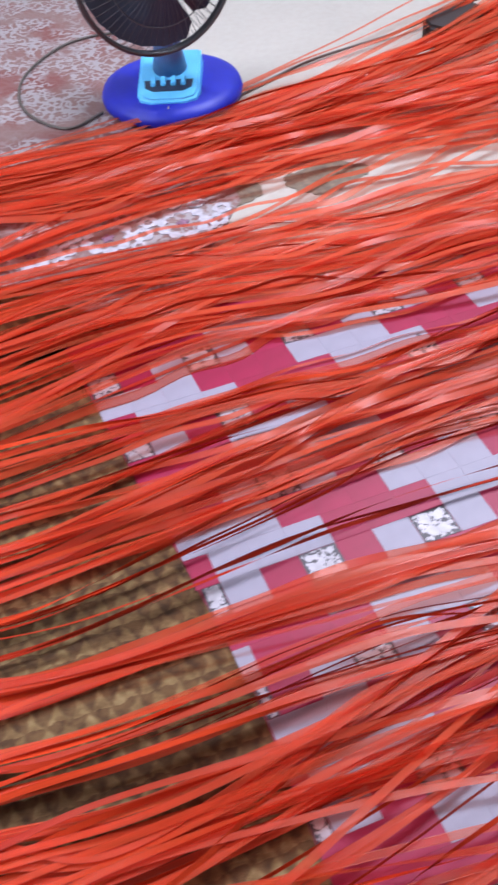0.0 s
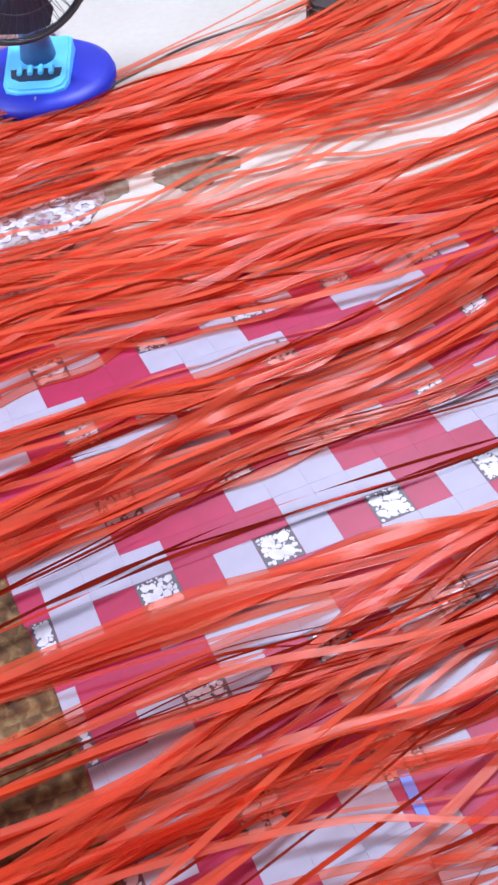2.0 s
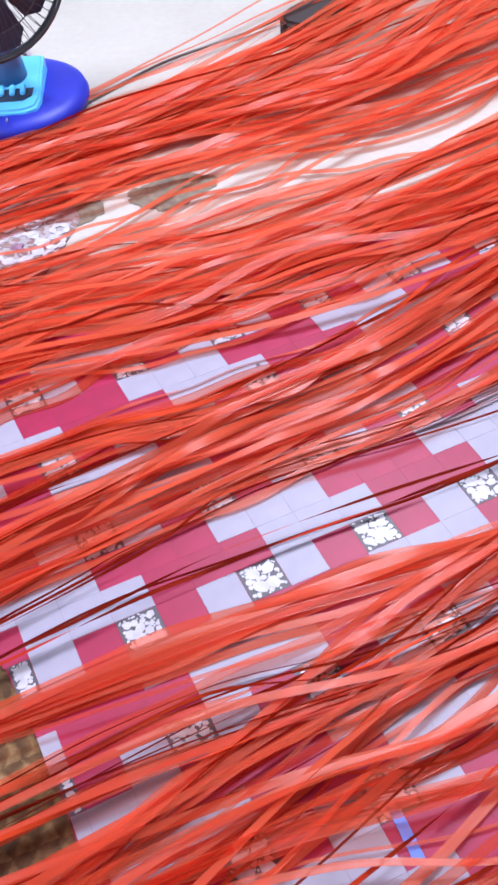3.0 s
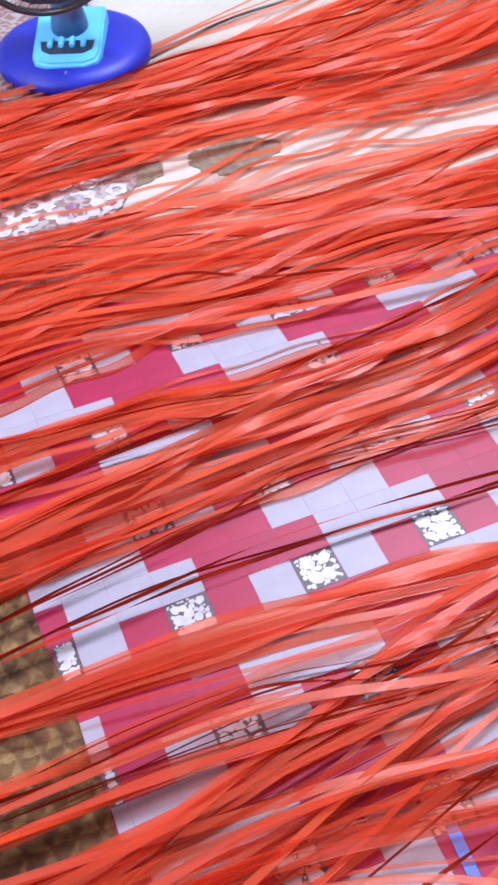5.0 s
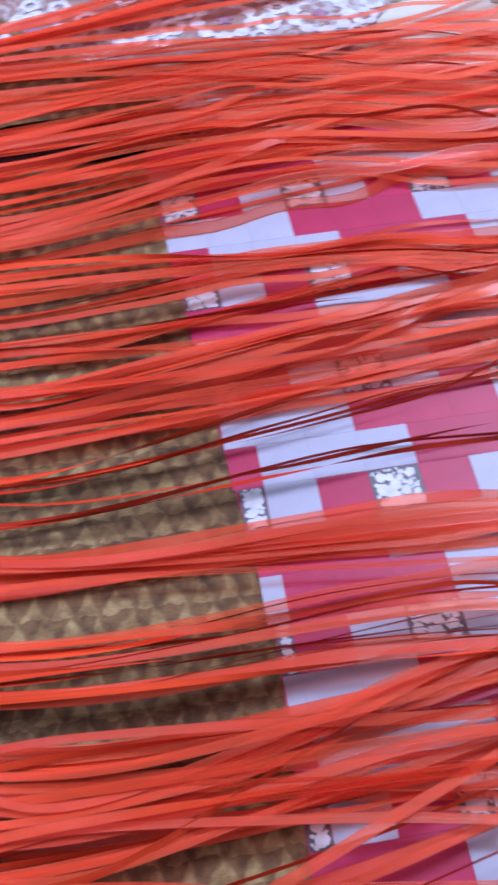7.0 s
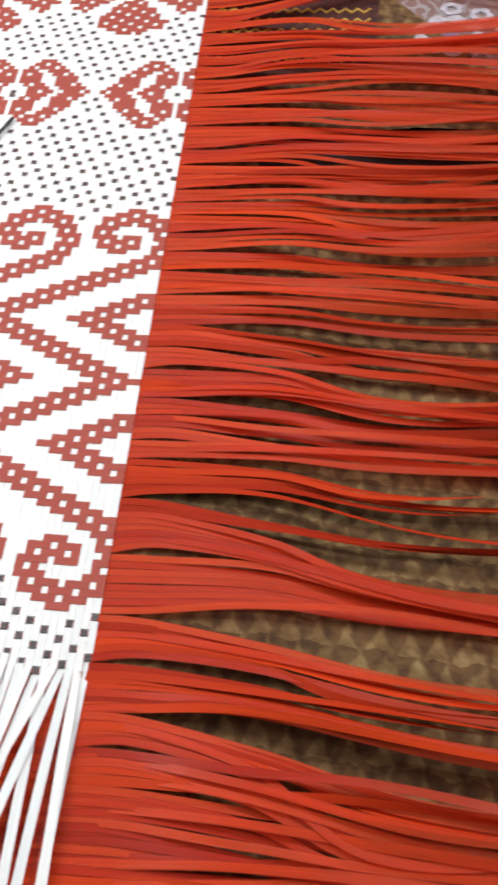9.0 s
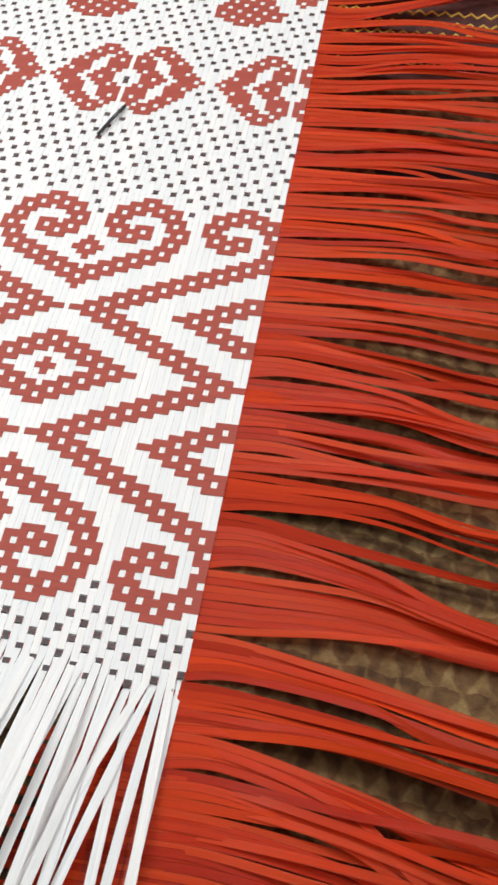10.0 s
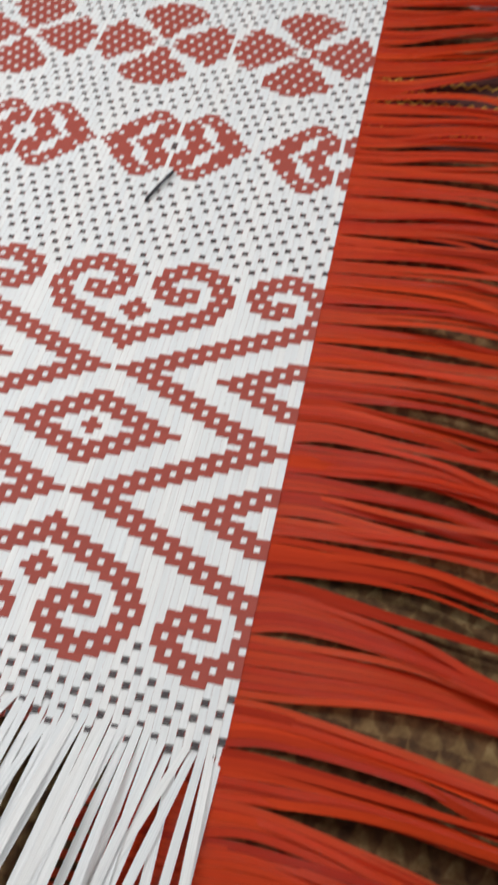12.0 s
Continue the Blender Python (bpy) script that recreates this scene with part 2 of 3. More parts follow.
# ---- the room ----
def structure(name, bm, mat, label, category):
    return tagged(new(name, to_mesh(name, bm, mat)), label, category, kind="structure")


structure("floor", box(bmesh.new(), (-3, -2.5, -0.1), (3, 4.5, 0)), FLOOR, "cream smooth floor with faint stains", "floor")
structure("wall_north", box(bmesh.new(), (-3, 4.5, 0), (3, 4.65, 2.6)), WALL, "plain painted wall", "wall")
structure("wall_south", box(bmesh.new(), (-3, -2.65, 0), (3, -2.5, 2.6)), WALL, "plain painted wall", "wall")
structure("wall_east", box(bmesh.new(), (3, -2.65, 0), (3.15, 4.65, 2.6)), WALL, "plain painted wall", "wall")
# unseen wall, set close in, with an opening added behind the fill lamp
west = bmesh.new()
box(west, (-2.35, -2.65, 0), (-2.2, -0.3, 2.6))
box(west, (-2.35, 1.0, 0), (-2.2, 4.65, 2.6))
box(west, (-2.35, -0.3, 0), (-2.2, 1.0, 0.7))
box(west, (-2.35, -0.3, 2.0), (-2.2, 1.0, 2.6))
structure("wall_west", west, WALL, "plain painted wall with an added opening", "wall")
structure("ceiling", box(bmesh.new(), (-3.15, -2.65, 2.6), (3.15, 4.65, 2.7)), WALL, "plain pale ceiling", "ceiling")

# ---- floor coverings ----
rug = new("rug")
tagged(rug, "brown and olive patterned rug lying on the floor", "rug")
RUG_OUT = [(-1.9, -0.6), (0.35, -0.6), (0.15, 0.3), (-0.02, 0.66), (-0.30, 1.24), (-0.62, 1.40), (-1.5, 1.85)]
part("rug_body", slab(bmesh.new(), RUG_OUT, 0.0005, 0.003), RUG, rug)

floral = new("floral_sheet")
tagged(floral, "rose floor sheet printed with pale lace scrolls", "floor sheet")
part("sheet", slab(bmesh.new(), [(-2.1, 1.3), (-0.2, 1.15), (-0.06, 1.55), (-0.12, 1.75), (-0.20, 2.2), (-0.45, 2.6), (-0.5, 3.2), (-2.1, 3.2)], 0.0004, 0.002), FLORAL, floral)

LACE = plain("white_lace_print", (0.40, 0.38, 0.43), 0.6, 0.25, 120)
LACE_FLOWER = plain("lace_flower_print", (0.20, 0.10, 0.16), 0.6, 0.4, 150)


def lace_ring(x, y, r, hole, lobes, turn, top):
    """A scalloped open ring of lace, with a small dark flower at its heart where it is large."""
    n = 6 * lobes
    bm = bmesh.new()
    rows = []
    for k in range(n):
        a = turn + 2 * math.pi * k / n
        out = r * (0.86 + 0.2 * abs(math.sin(lobes * math.pi * k / n)))
        inn = hole * (0.85 + 0.25 * abs(math.cos(lobes * math.pi * k / n)))
        rows.append([bm.verts.new((x + q * math.cos(a), y + q * math.sin(a), z)) for q, z in ((inn, 0.0015), (inn, top), (out, top), (out, 0.0015))])
    for a, b in zip(rows, rows[1:] + rows[:1]):
        for k in range(3):
            bm.faces.new((a[k], a[k + 1], b[k + 1], b[k]))
    part("lace_ring", bm, LACE, floral, "pale lilac lace ring")
    if r > 0.04:
        petals = [(x + 0.013 * (0.5 + 0.5 * abs(math.sin(2.5 * a))) * math.cos(a), y + 0.013 * (0.5 + 0.5 * abs(math.sin(2.5 * a))) * math.sin(a)) for a in [k * math.pi / 15 for k in range(30)]]
        part("lace_flower", slab(bmesh.new(), petals, 0.0015, 0.0036), LACE_FLOWER, floral, "dark purple flower")


for k in range(0, 4):
    cx, cy = -0.555 + 0.131 * k, 1.372 + 0.0375 * k
    lace_ring(cx, cy, 0.047, 0.031, 9, 0.2 * k, 0.0033)
    for q, (dx, dy, r) in enumerate(((0.062, 0.006, 0.020), (0.068, 0.042, 0.017), (0.058, -0.028, 0.014), (0.02, 0.062, 0.016), (-0.022, 0.058, 0.015))):
        lace_ring(cx + dx, cy + dy, r, r * 0.45, 5, dx * 40, 0.0036 + 0.00025 * q)

MAROON = plain("maroon_pile", (0.055, 0.014, 0.011), 0.95, 0.5, 70, 0, 0.002)
border = part("border", slab(bmesh.new(), [(-0.12, 0.835), (0.225, 0.835), (0.232, 1.03), (-0.12, 1.03)], 0.003, 0.0034), MAROON, rug, "dark maroon border")
border.matrix_local = pose(-0.4615, 0.389, 0, 0, 0, 24.8)
for v0, u0, u1 in ((0.872, -0.08, 0.21), (0.938, 0.0, 0.23), (0.963, 0.0, 0.23), (0.988, 0.0, 0.23)):
    line = [(u0 + k * 0.00875, v0 + (0.005 if k % 2 else -0.005), 0.0035) for k in range(int((u1 - u0) / 0.00875))]
    z = part("zigzag", tube(bmesh.new(), line, 0.0022, 6), YELLOW, rug, "yellow zigzag line")
    z.matrix_local = pose(-0.4615, 0.389, 0, 0, 0, 24.8)


def leaf(points):
    lf = new("leaf_print", to_mesh("leaf_print", slab(bmesh.new(), [(p.x + 0.007 * noise.noise(p * 70) + 0.005 * noise.noise(p * 260), p.y + 0.009 * noise.noise(p * 55) + 0.006 * noise.noise(p * 240)) for p in smooth_path([(x, y, 0) for x, y in points + points[:1]], 16)[:-1]], 0.0003, 0.0012), LEAF_GREY))
    return tagged(lf, "grey-brown leaf shape on the cream floor", "floor print")


leaf([(0.02, 1.625), (0.10, 1.672), (0.172, 1.652), (0.168, 1.612), (0.09, 1.56), (0.03, 1.585)])
leaf([(-0.15, 1.585), (-0.09, 1.60), (-0.033, 1.606), (-0.026, 1.558), (-0.09, 1.522), (-0.145, 1.51)])

SHEET_AT, SHEET_TURN, TILE = (0.1247, 0.8848), 21.5, 0.05
CHART = ("P.WPW.", "W...WW", "...WWW", "PW.P.W", ".WWW..", "WWW...")


def sheet_edge(v):
    """Where the sheet's cut edge runs, in tiles."""
    return -5.42 - 0.082 * (v + 5) if v > -5 else -5.42 + 0.03 * (v + 5)


def patchwork_sheet():
    sheet = new("patchwork_sheet")
    sheet.matrix_world = pose(*SHEET_AT, 0, 0, 0, SHEET_TURN)
    tagged(sheet, "crimson vinyl sheet with pale tile and pebble print", "floor sheet")
    place = lambda i, j: (TILE * (1.02 * i - 0.035 * max(0.0, j + 1)), TILE * ((0.935 if j > 0 else 0.965) * j - 0.04))
    part("backing", slab(bmesh.new(), [(TILE * sheet_edge(-16), TILE * -16), (TILE * 19, TILE * -16), (TILE * 19, TILE * 8.3), (TILE * sheet_edge(8.3), TILE * 8.3), (TILE * sheet_edge(-5), TILE * -5)], 0.003, 0.0046), SHEET_RED, sheet)
    kinds = {"W": (SHEET_WHITE, 0.00012, 0.0051), ".": (SHEET_RED, 0.0001, 0.0049), "P": (SHEET_DARK, 0.0006, 0.0050)}
    meshes = {}

    def tile_mesh(kind, cut, far):
        if (kind, cut, far) not in meshes:
            mat, gap, top = kinds[kind]
            h, k, lean = TILE * 0.51 - gap, TILE * (0.4675 if far else 0.4825) - gap, -0.035 * 0.5 * TILE * far
            meshes[kind, cut, far] = to_mesh("tile", slab(bmesh.new(), [(-h + cut - lean, -k), (h - lean, -k), (h + lean, k), (-h + cut + lean, k)], 0.0046, top), mat)
        return meshes[kind, cut, far]

    stones = {}

    def stone_mesh(seed, cut):
        if (seed, cut) in stones:
            return stones[seed, cut]
        rnd = random.Random(seed)
        bm = bmesh.new()
        done = []
        for _ in range(420):
            r = max(0.0016, 0.0095 * (1 - _ / 500) ** 1.5 * rnd.uniform(0.7, 1.1))
            x, y = rnd.uniform(-0.0235 + r + cut, 0.0235 - r), rnd.uniform(-0.0235 + r, 0.0235 - r)
            if x - r < -0.0235 + cut - 1e-6 or any(math.hypot(x - a, y - b) < (r + q) * 0.74 for a, b, q in done):
                continue
            done.append((x, y, r))
            n, t0, e = rnd.randint(5, 8), rnd.uniform(0, 6.3), rnd.uniform(0.75, 1)
            out = []
            for k in range(n):
                a = 2 * math.pi * k / n
                px, py = r * math.cos(a) * rnd.uniform(.82, 1.14), r * e * math.sin(a) * rnd.uniform(.82, 1.14)
                out.append((x + px * math.cos(t0) - py * math.sin(t0), y + px * math.sin(t0) + py * math.cos(t0)))
            slab(bm, out, 0.005, 0.0053 + 0.0003 * rnd.random())
        stones[seed, cut] = to_mesh("pebble_print", bm, PEBBLE)
        return stones[seed, cut]

    for j in range(-12, 8):
        for i in range(-7, 17):
            kind = CHART[j % 6][i % 6]
            x, y = place(i + 0.5, j + 0.5)
            cut = sheet_edge(y / TILE) - (x / TILE - 0.51)
            if cut > 0.9 or (kind == "." and (j < -10 or i > 11)):
                continue
            ob = new("tile", tile_mesh(kind, round(max(0.0, cut), 1) * TILE, j >= 0))
            ob.parent = sheet
            ob.location = (x, y, 0)
            if kind == "P":
                whole = cut <= 0
                p = new("pebble_print", stone_mesh((i * 3 + j) % 5, 0.0 if whole else round(cut, 1) * TILE))
                p.parent = ob
                p.rotation_euler.z = ((i + j) % 4) * math.pi / 2 if whole else 0
    part("hole", lathe(bmesh.new(), [(0.0032, 0.0051), (0.0028, 0.0054)], 14, (0.180, 0.2125)), SHEET_DARK, sheet, "small dark round hole")
    return sheet

patchwork_sheet()

# ---- the woven mat: upright white strips and red cross strips, with their loose ends ----
MAT_AT, MAT_TURN, CU, CV = (-0.4615, 0.389), 25.8, 0.00715, 0.00752
ROW_MID, V_MID = 42, 0.3047
FIRST_ROW, ROWS_UP, COLS, ROWS_DOWN = 0, 200, 100, 33
WIDE = 0.0041
# Chains of white points that each red motif is built round: columns from its axis, rows from the middle.
SCROLL = [(12, 23), (13, 25), (14, 27), (13, 29), (12, 31), (10, 32), (8, 33), (6, 32), (4, 31), (3, 29), (4, 27), (6, 26), (8, 27)]
HEART = {(13, 0), (11, 2), (9, 5), (7, 7), (5, 8), (3, 7), (2, 5), (3, 2), (5, 0)}


def weaving_chart():
    """Cells where the red strip lies on top, by column in from the selvedge and row; and those red cells that are lone points."""
    dots, red, holes, stars = set(), set(), set(), set()

    def chain(cells):
        for c, y in cells:
            dots.add((c, ROW_MID + y))

    for axis in (30, 90):
        for sx in (1, -1):
            for sy in (1, -1):
                chain((axis - sx * d, sy * y) for d, y in [(2 * k, 17 + k) for k in range(6)] + SCROLL)
                chain((axis - sx * 2 * k, sy * (5 - k)) for k in range(6))
                chain((axis - sx * (4 + 2 * k), sy * (11 + k)) for k in range(12))
                chain((axis - sx * (4 + 2 * k), sy * (11 - k)) for k in range(12))
                chain((axis - sx * (32 - q), sy * y) for q, y in [(4, 23), (3, 25), (2, 27), (3, 29), (4, 31), (6, 32), (8, 33), (10, 32), (12, 31), (13, 29), (12, 27), (10, 26), (8, 27)])
                chain((axis - sx * (20 + 2 * k), sy * (11 + w * k)) for k in range(5) for w in (1, -1))
                red.update((axis - sx * d, ROW_MID) for d in (12, 13, 28, 29, 30))
                red.update((axis - sx * d, ROW_MID + sy * 11) for d in (1, 2, 17, 18))
                red.add((axis, ROW_MID + sy * 15))
                for dd in range(3):
                    for dy in range(3 - dd):
                        red.update(((axis - sx * dd, ROW_MID + sy * (23 + dy)), (axis - sx * dd, ROW_MID + sy * (23 - dy))))
        red.update(((axis, ROW_MID), (axis + 1, ROW_MID), (axis - 1, ROW_MID), (axis, ROW_MID + 1), (axis, ROW_MID - 1)))
        dots.update(((axis, ROW_MID + 23), (axis, ROW_MID - 23)))
    for k in range(-1, 4):
        c0 = 3.0 + 30.5 * k
        hub = round(c0)
        for d in range(1, 15):
            for y in range(-9, 10):
                w = round(abs(y) * 0.87)
                inside = (3, 3, 2, 1, 1, 1, 2, 3, 4)[w] <= d <= (14.5, 13.5, 12.5, 11.5, 10.5, 9.5, 8.5, 7, 6)[w]
                chevron = w <= 5 and abs(d - 8.4 + 0.8 * w) <= 1.05
                if inside and not chevron:
                    for sx in (1, -1):
                        if (d, abs(y)) in HEART:
                            holes.add((hub + sx * d, ROW_MID + 64 + y))
                        red.add((hub + sx * d, ROW_MID + 64 + y))
        stars.add((hub, ROW_MID + 64))
    for c, r in dots:
        if (c, r) in ((30, ROW_MID + 23), (90, ROW_MID + 23), (30, ROW_MID - 23), (90, ROW_MID - 23)):
            continue
        red.update((c + a, r + b) for a in (-1, 0, 1) for b in (-1, 0, 1))
    for c in range(COLS + 1):
        for r in range(120, ROWS_UP):
            fy, fx = r - ROW_MID - 96, (c - 15.0 + 14.8) % 29.6 - 14.8
            rad, off = math.hypot(fx, fy), abs((math.atan2(fy, fx) + math.pi / 4) % (math.pi / 2) - math.pi / 4)
            if 1.7 < rad < 14.3 - 6.5 * max(0, off - 0.25) ** 1.3 and off < 0.62 - 0.1 * (rad < 5):
                red.add((c, r))
                if (r - 3 * c) % 5 == 2:
                    dots.add((c, r))
    red -= dots | holes
    near = {(c + a, r + b) for c, r in red for a in (-1, 0, 1) for b in (-1, 0, 1)}
    points = set(stars)
    for c in range(COLS + 1):
        low = {r for r in range(30) if (r - 3 * c) % 5 == 4}
        high = {round(78.2 + (2.2 * (c - 1)) % 5.75 + 5.75 * k) for k in range(-1, 26)}
        for r in range(ROWS_UP):
            if r in (high if r > ROW_MID else low) and (c, r) not in near and (c, r) not in dots and abs(r - ROW_MID) > 28:
                points.add((c, r))
    return red, points


def ribbon_mesh(name, centre, halves, mats, tilt, slots=None, loose=(0, 10 ** 6)):
    """A flat ribbon along a path: half widths and roll point by point, material slot stretch by stretch."""
    verts, faces, uvs = [], [], []
    run = 0.0
    for k, p in enumerate(centre):
        a, b = centre[max(k - 1, 0)], centre[min(k + 1, len(centre) - 1)]
        dx, dy = b[0] - a[0], b[1] - a[1]
        q = math.hypot(dx, dy) or 1
        sx, sy = -dy / q, dx / q
        half = halves[k]
        cr, sr = math.cos(tilt[k]) * half, math.sin(tilt[k]) * half
        if k:
            run += math.dist(centre[k - 1], p)
        verts += [(p[0] + sx * cr, p[1] + sy * cr, p[2] + sr), (p[0] - sx * cr, p[1] - sy * cr, p[2] - sr)]
        uvs += [(run, 0.005), (run, -0.005)]
        if k:
            faces.append((2 * k - 2, 2 * k - 1, 2 * k + 1, 2 * k))
    start = uvs[min(2 * loose[0], len(uvs) - 1)][0]
    uvs = [(a - start, b) for a, b in uvs]
    me = bpy.data.meshes.new(name)
    me.from_pydata(verts, [], faces)
    layer = me.uv_layers.new(name="UVMap")
    for poly in me.polygons:
        poly.use_smooth = loose[0] <= poly.index < loose[1]
        if slots:
            poly.material_index = slots[poly.index]
        for li in poly.loop_indices:
            layer.data[li].uv = uvs[me.loops[li].vertex_index]
    for m in mats:
        me.materials.append(m)
    return me


# How the loose red ends lie: bundles from the near end of the selvedge to the far one, how far up it each reaches and
# the stretch that each covers at these distances from the selvedge.
AWAY = (0.30, 0.60, 0.85, 1.10, 1.50, 1.95)
BUNDLES = [
    (-.195, (-.32, -.21), (-.38, -.22), (-.40, -.22), (-.36, -.19), (-.28, -.10), (-.10, .10)),
    (-.045, (-.195, -.10), (-.195, -.095), (-.205, -.09), (-.20, -.07), (-.15, .0), (.0, .15)),
    (.045, (-.075, -.00), (-.095, -.02), (-.125, -.045), (-.15, -.06), (-.18, -.08), (-.18, -.05)),
    (.15, (.045, .085), (.02, .05), (-.012, .016), (-.055, -.02), (-.12, -.06), (-.15, -.02)),
    (.175, (.11, .14), (.09, .16), (.07, .14), (.03, .12), (.0, .12), (.05, .20)),
    (.21, (.15, .18), (.18, .215), (.19, .23), (.165, .195), (.18, .24), (.30, .40)),
    (.335, (.205, .285), (.215, .30), (.22, .30), (.20, .30), (.35, .45), (.50, .65)),
    (.385, (.315, .34), (.31, .35), (.31, .35), (.32, .36), (.42, .50), (.60, .66)),
    (.48, (.37, .46), (.375, .42), (.345, .375), (.34, .37), (.48, .56), (.65, .70)),
    (.51, (.47, .49), (.468, .515), (.487, .512), (.478, .505), (.50, .58), (.65, .70)),
    (.81, (.49, .80), (.53, .79), (.50, .74), (.46, .71), (.50, .68), (.65, .80)),
    (.86, (.80, .84), (.78, .82), (.75, .86), (.71, .93), (.66, .96), (.75, 1.02)),
    (.945, (.85, .915), (.91, .98), (.93, 1.01), (.92, 1.02), (.82, 1.0), (.85, 1.10)),
    (1.26, (1.03, 1.22), (.98, 1.21), (1.0, 1.19), (.98, 1.20), (.90, 1.25), (.98, 1.42)),
    (1.52, (1.06, 1.24), (1.0, 1.22), (1.01, 1.19), (.99, 1.20), (.86, 1.25), (.90, 1.40)),
]
EDGES = [-0.26] + [b[0] for b in BUNDLES]


def woven_mat():
    mat_ob = new("woven_mat")
    mat_ob.matrix_world = pose(*MAT_AT, 0, 0, 0, MAT_TURN)
    tagged(mat_ob, "half-finished white and red woven plastic strip mat with loose ends", "woven mat")
    red, points = weaving_chart()
    top = red | points
    hi, lo = 0.0085, 0.0068
    row_at = lambda r: (r - ROW_MID) * CV + V_MID
    # the rows climb a little away from the selvedge
    climb_at = lambda c: 0.85 * CV * min(1.0, max(0.0, (c - 3) / 19))
    for c in range(1, COLS + 1):
        rnd = random.Random(1000 + c)
        u = -(c - 1.05) * CU
        # loose end, laid towards the weaver
        length = rnd.uniform(0.42, 0.6)
        lean, bow = -(-0.02 + 0.10 * min(1, c / 12)) * length / 0.5 + rnd.gauss(0, 0.014 if rnd.random() < 0.85 else 0.07), rnd.gauss(0, 0.006)
        lift = rnd.uniform(0.001, 0.012)
        first = FIRST_ROW + (0, 2, 2, 1, 1, 1, 0, 0, 1)[c] if c < 9 else FIRST_ROW + rnd.choice((1, 2, 2, 3))
        rise = climb_at(c)
        v0 = row_at(first) - 0.5 * CV + rise
        n = 24
        pts, roll, wide = [], [], []
        for k in range(n, 0, -1):
            t = k / n
            pts.append((u + lean * t + bow * math.sin(3 * t), v0 - length * t, 0.0075 + 0.0012 * (c % 3) * min(1, t * 6) + lift * math.sin(math.pi * min(1, t * 1.4)) + 0.003 * math.sin(7 * t + c) * t))
            roll.append(rnd.gauss(0, 0.05) + 0.25 * math.sin(c * 2.4 + 4 * t) * t)
            wide.append(CU * 0.48 + (WIDE - CU * 0.48) * min(1, t * 7))
        for r in range(first, ROWS_UP):
            under = (c, r) in top
            z, h = (lo, 0.42) if under else (hi, 0.48)
            pts += [(u, row_at(r) + rise - h * CV, z), (u, row_at(r) + rise + h * CV, z)]
        more = len(pts) - len(roll)
        ob = new("warp_strip", ribbon_mesh("warp_strip", pts, wide + [CU * 0.49] * more, [WHITE_RIBBON], roll + [0.0] * more, None, (0, n - 1)))
        ob.parent = mat_ob
    rows = [FIRST_ROW - 0.66 * k for k in range(int(ROWS_DOWN / 0.66), 0, -1)] + list(range(FIRST_ROW, ROWS_UP))
    # neighbours lie flat side by side in small groups of uneven size, with slits between them, before they part
    sizes, groups = random.Random(77), []
    while len(groups) < len(rows):
        size = sizes.choice((3, 4, 4, 5, 6, 8))
        mid = row_at(rows[min(len(rows) - 1, len(groups) + size // 2)])
        groups += [(7000 + len(groups), mid)] * size
    # many strips were laid in double: the second one shows only beyond the selvedge
    pick = random.Random(31)
    strips = [(row, False) for row in range(len(rows))]
    for row, r in enumerate(rows):
        v = row_at(r)
        if pick.random() < (0.2 if v > 0.80 else 0.5 if v > 0.51 else 0.0 if v > 0.385 else 0.4 if v > 0.22 else 0.0 if v > 0.05 else 0.2):
            strips.append((row, True))
    for row, second in strips:
        r = rows[row]
        rnd = random.Random(5000 + row + 1000 * second)
        v = row_at(r)
        pts, wide, slots = [], [], []
        if second:
            pts += [(-0.03, v, 0.0060), (-0.004, v, 0.0062)]
            wide += [CV * 0.40] * 2
            slots += [0, 0]
        elif r >= FIRST_ROW:
            up = 0.00012 * (r % 3)
            for c in range(COLS, 0, -1):
                x, v = -(c - 1.05) * CU, row_at(r) + climb_at(c)
                if (c, r) in points:
                    pts += [(x - 0.40 * CU, v, hi + 0.0004), (x + 0.40 * CU, v, hi + 0.0004)]
                    wide += [CV * 0.34] * 2
                    slots += [2, 1]
                elif (c, r) in red:
                    pts += [(x - (0.5 if (c + 1, r) in red else 0.54) * CU, v, hi + 0.0004 + up), (x + (0.5 if (c - 1, r) in red else 0.54) * CU, v, hi + 0.0004 + up)]
                    wide += [CV * 0.525] * 2
                    slots += [1, 1]
                else:
                    pts += [(x - 0.2 * CU, v, lo), (x + 0.2 * CU, v, lo)]
                    wide += [CV * 0.40] * 2
                    slots += [1, 1]
        else:
            back = rnd.uniform(0.06, 0.12)
            pts += [(-back + 0.07 * v, v, 0.0042), (-0.004 + 0.07 * v, v, 0.0055)]
            wide += [CV * 0.47] * 2
            slots += [0, 0]
        v = row_at(r)
        roll = [0.0] * len(pts)
        woven = len(pts)
        # loose end
        b = next((k for k, e in enumerate(EDGES[1:]) if v < e), len(BUNDLES) - 1)
        q = max(0.0, min(1.0, (v - EDGES[b]) / (EDGES[b + 1] - EDGES[b])))
        clumps = max(1, round((EDGES[b + 1] - EDGES[b]) / 0.028))
        q += 0.8 * math.sin(2 * math.pi * clumps * q + math.pi) / (2 * math.pi * clumps) * -1
        group, mid = random.Random(groups[row][0]), groups[row][1]
        level, drift = group.uniform(0.0075, 0.0135), group.gauss(0, 0.004)
        apart = v > 0.5 or v < 0.04
        tuck = group.uniform(0.3, 0.6) if apart or group.random() < 0.55 else group.uniform(0.08, 0.2)
        hump = group.uniform(0.004, 0.02) if apart else group.uniform(0.0, 0.009)
